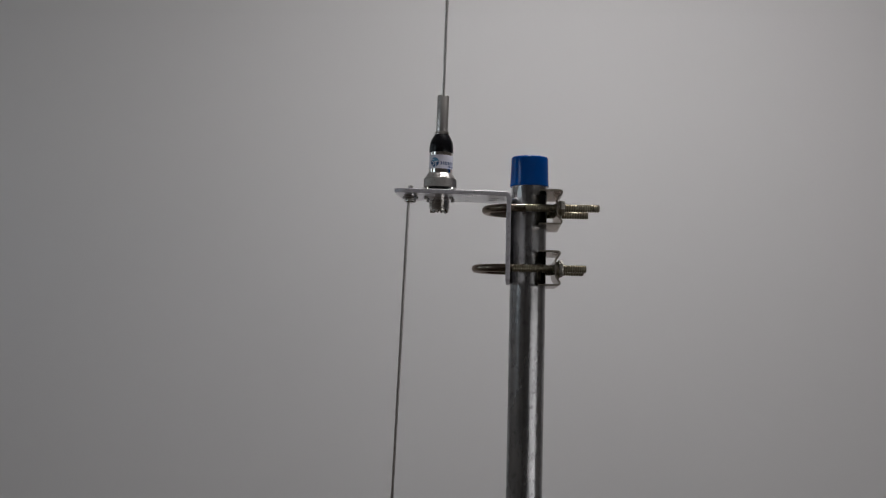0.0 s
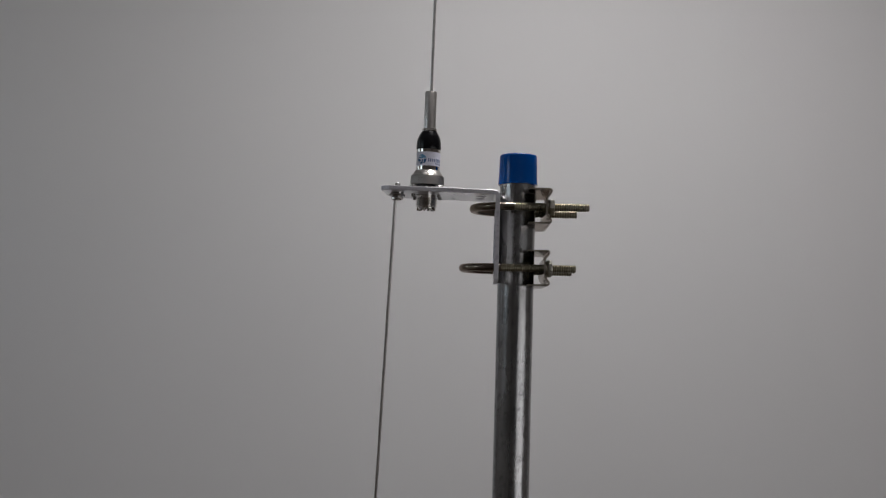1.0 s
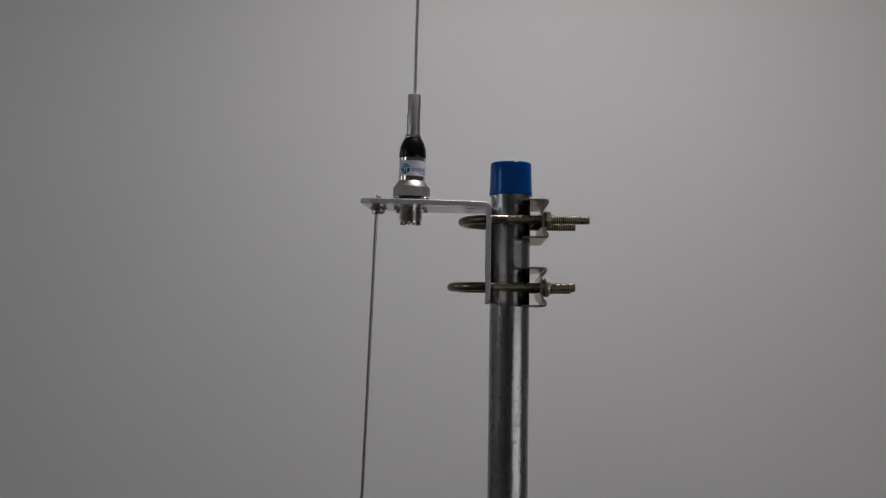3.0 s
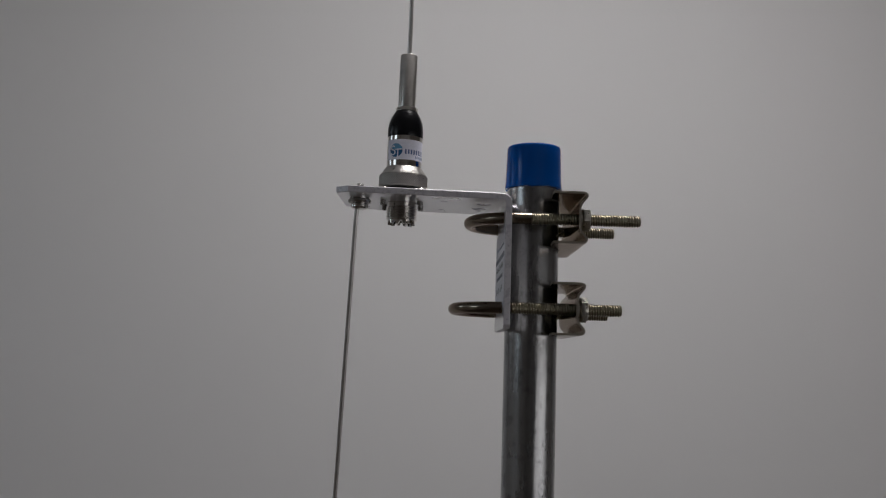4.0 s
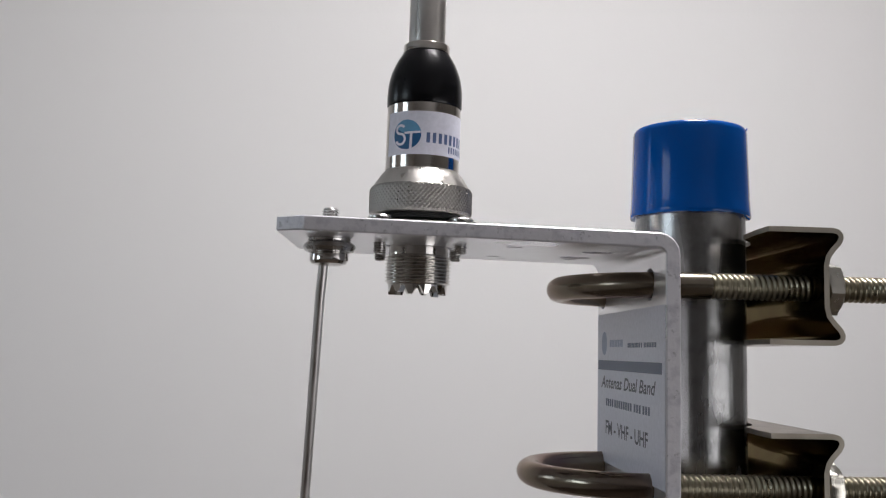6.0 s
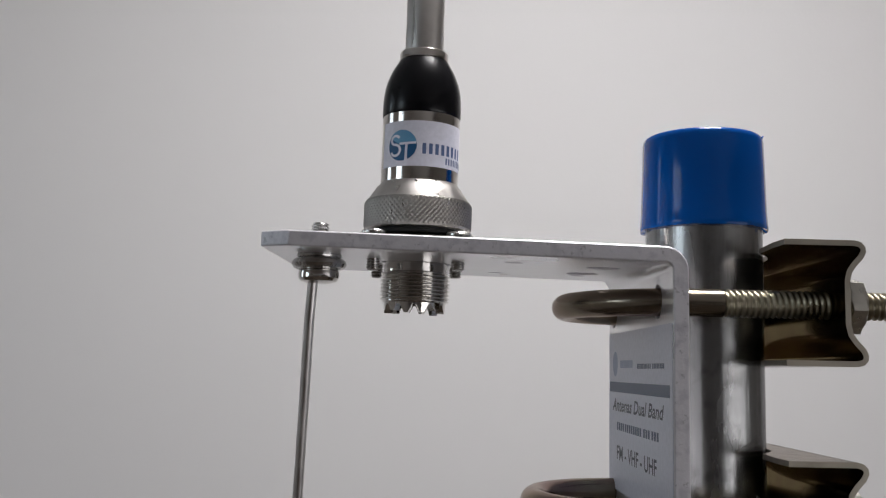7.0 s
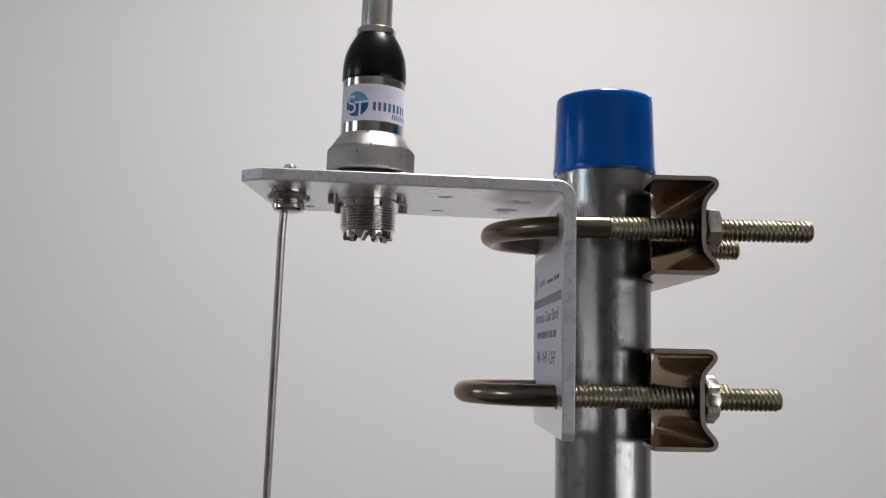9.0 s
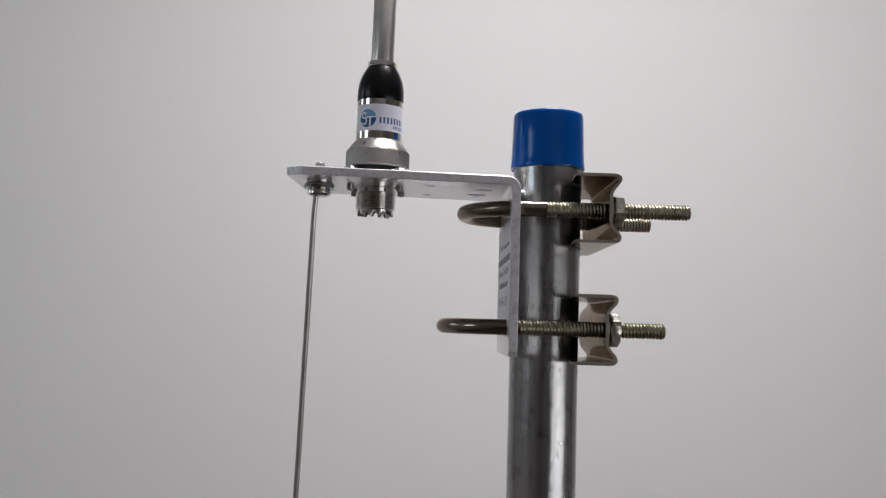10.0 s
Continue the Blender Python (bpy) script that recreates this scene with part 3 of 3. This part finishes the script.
part("knurled_ring", up(knurled_ring(12.55, -0.9, 6.0)), KNURL, antenna, "diamond-knurled nickel coupling ring", smooth=85)
part("shoulder", up(lathe([(11.9, 5.8), (11.6, 6.5), (10.9, 7.6), (9.9, 9.2), (9.15, 9.9), (9.0, 10.3)], 64)), TUBE, antenna)
sleeve = part("sleeve", up(lathe([(9.0, 10.0), (9.0, 26.2), (8.7, 26.5), (8.2, 26.5)], 64)), SATIN, antenna, "polished nickel sleeve")
part("dome", up(lathe([(8.5, 26.3), (9.05, 26.35), (9.18, 26.8), (9.18, 29.0), (9.08, 31.2), (8.82, 33.2), (8.4, 34.9), (7.85, 36.4), (7.25, 37.8), (6.45, 39.2), (5.75, 40.4), (5.0, 40.7)], 64)), BLACK, antenna, "glossy black plastic bullet-shaped cover")
part("collar", up(lathe([(4.0, 40.5), (5.5, 40.5), (5.7, 40.7), (5.7, 42.3), (5.5, 42.6), (4.4, 42.7)], 48)), SATIN, antenna)
part("ferrule", stem(lathe([(4.5, 41.3), (4.5, 68.7), (4.2, 69.3), (3.9, 69.4), (1.2, 69.5)], 48)), TUBE, antenna, "plain turned steel ferrule")
part("whip", stem(lathe([(1.1, 68.0), (1.1, 300), (1.05, 480), (0.6, 481), (0, 481.2)], 20)), DRAWN, antenna, "thin straight stainless steel whip rod")

# label wrapped round the sleeve
def on_sleeve(u, z, r):
    """u: mm round the sleeve from the side that faces -y, positive to +x."""
    a = -math.pi / 2 + u / 9.0
    return Vector((r * math.cos(a), r * math.sin(a), z)) * MM


def wrap(u0, u1, z0, z1, r):
    n = max(1, int(abs(u1 - u0) / 0.6))
    bm = bmesh.new()
    lo = [bm.verts.new(on_sleeve(u0 + (u1 - u0) * k / n, z0, r)) for k in range(n + 1)]
    hi = [bm.verts.new(on_sleeve(u0 + (u1 - u0) * k / n, z1, r)) for k in range(n + 1)]
    for k in range(n):
        bm.faces.new((lo[k], lo[k + 1], hi[k + 1], hi[k]))
    return up(bm)


tag = part("label", wrap(-10.6, 19.0, 13.2, 23.9, 9.04), PAPER, sleeve, "white paper label with a blue round emblem")


def disc_on_sleeve(u, z, rad, r, a0=0.0, a1=360.0):
    bm = bmesh.new()
    n, rings_n = 36, 6
    rows = [[bm.verts.new(on_sleeve(u + rad * q / rings_n * math.cos(a), z + rad * q / rings_n * math.sin(a), r)) for a in (radians(a0 + (a1 - a0) * k / n) for k in range(n + 1))] for q in range(1, rings_n + 1)]
    mid = bm.verts.new(on_sleeve(u, z, r))
    for k in range(n):
        bm.faces.new((mid, rows[0][k], rows[0][k + 1]))
        for a, b in zip(rows, rows[1:]):
            bm.faces.new((a[k], b[k], b[k + 1], a[k + 1]))
    return up(bm)


EU, EZ, ER = -4.4, 18.1, 3.65
emblem = part("emblem", disc_on_sleeve(EU, EZ, ER, 9.07), INK_BLUE, tag, "round blue emblem")
part("emblem_top", disc_on_sleeve(EU, EZ, ER, 9.09, 10, 150), INK_SKY, tag)


def stroke(points, width, r):
    """A white line of that width along (u, z) points on the sleeve."""
    bm = bmesh.new()
    pts = [Vector(p) for p in points]
    sides = []
    for k, p in enumerate(pts):
        d = (pts[min(k + 1, len(pts) - 1)] - pts[max(k - 1, 0)]).normalized()
        q = Vector((-d.y, d.x)) * width / 2
        sides.append((bm.verts.new(on_sleeve(p.x + q.x, p.y + q.y, r)), bm.verts.new(on_sleeve(p.x - q.x, p.y - q.y, r))))
    for a, b in zip(sides, sides[1:]):
        bm.faces.new((a[0], a[1], b[1], b[0]))
    return up(bm)


# white strokes of the emblem: a double curve, a crossbar and a stem
curve = [(EU - 1.6 + 1.15 * math.cos(a), EZ + 1.25 + 1.05 * math.sin(a)) for a in (radians(30 + 240 * k / 14) for k in range(15))]
curve += [(EU - 1.6 + 1.25 * math.cos(a), EZ - 1.1 + 1.3 * math.sin(a)) for a in (radians(90 - 250 * k / 14) for k in range(15))]
part("emblem_stroke", stroke(curve, 0.6, 9.11), PAPER, tag)
part("emblem_stroke", stroke([(EU - 0.5 + 0.4 * k, EZ + 0.35 + 0.02 * k) for k in range(11)], 0.55, 9.11), PAPER, tag)
part("emblem_stroke", stroke([(EU + 1.25, EZ + 0.3), (EU + 1.2, EZ - 1.6), (EU + 1.15, EZ - 3.6)], 0.62, 9.12), PAPER, tag)
for k in range(8):
    part("print_bar", wrap(0.5 + k * 1.5, 1.35 + k * 1.5, 16.1, 18.6, 9.07), INK_NAVY, tag)
for k in range(9):
    part("print_bar", wrap(6.3 + k * 0.85, 6.75 + k * 0.85, 14.1, 15.6, 9.07), INK_NAVY, tag)

# ---- ground radial ----
ZG = arm_under(GX, GY)
radial = base("ground_radial", (GX * MM, GY * MM, ZG * MM), "thin steel radial rod hanging from a screw in the bracket", "radial")


def at_g(bm):
    return move(bm, Matrix.Translation((GX * MM, GY * MM, 0)))


part("screw", at_g(threaded(1.95, 0.4, 0.7, ZG - 1.0, ZG + TH + 3.6, 24, 8, 0.4)), STEEL, radial, smooth=85)
part("flat_washer", at_g(lathe([(2.0, ZG - 0.02), (4.7, ZG - 0.02), (4.8, ZG - 0.4), (4.7, ZG - 0.8), (2.0, ZG - 0.8)], 40, True)), STEEL, radial)
part("domed_washer", at_g(lathe([(2.0, ZG - 0.8), (4.9, ZG - 0.9), (5.7, ZG - 1.5), (5.9, ZG - 2.2), (5.5, ZG - 3.0), (4.5, ZG - 3.4), (2.0, ZG - 3.4)], 44, True)), STEEL, radial)
part("ferrule", at_g(lathe([(0, ZG - 3.3), (4.1, ZG - 3.3), (4.35, ZG - 3.8), (4.35, ZG - 5.2), (3.8, ZG - 5.9), (2.4, ZG - 6.3), (0, ZG - 6.4)], 40)), CHROME, radial)
part("rod", sweep([(GX - 1.2, GY, ZG - 5.8), (GX - 1.35, GY + 0.3, ZG - 8), (GX - 1.8, GY + 1.4, ZG - 13)] + [(GX - 1.8 - 0.0585 * d, GY + 1.4 + 0.265 * d, ZG - 13 - d) for d in (10, 60, 150, 250, 400)], 1.1, 18), DRAWN, radial, "straight polished steel rod")
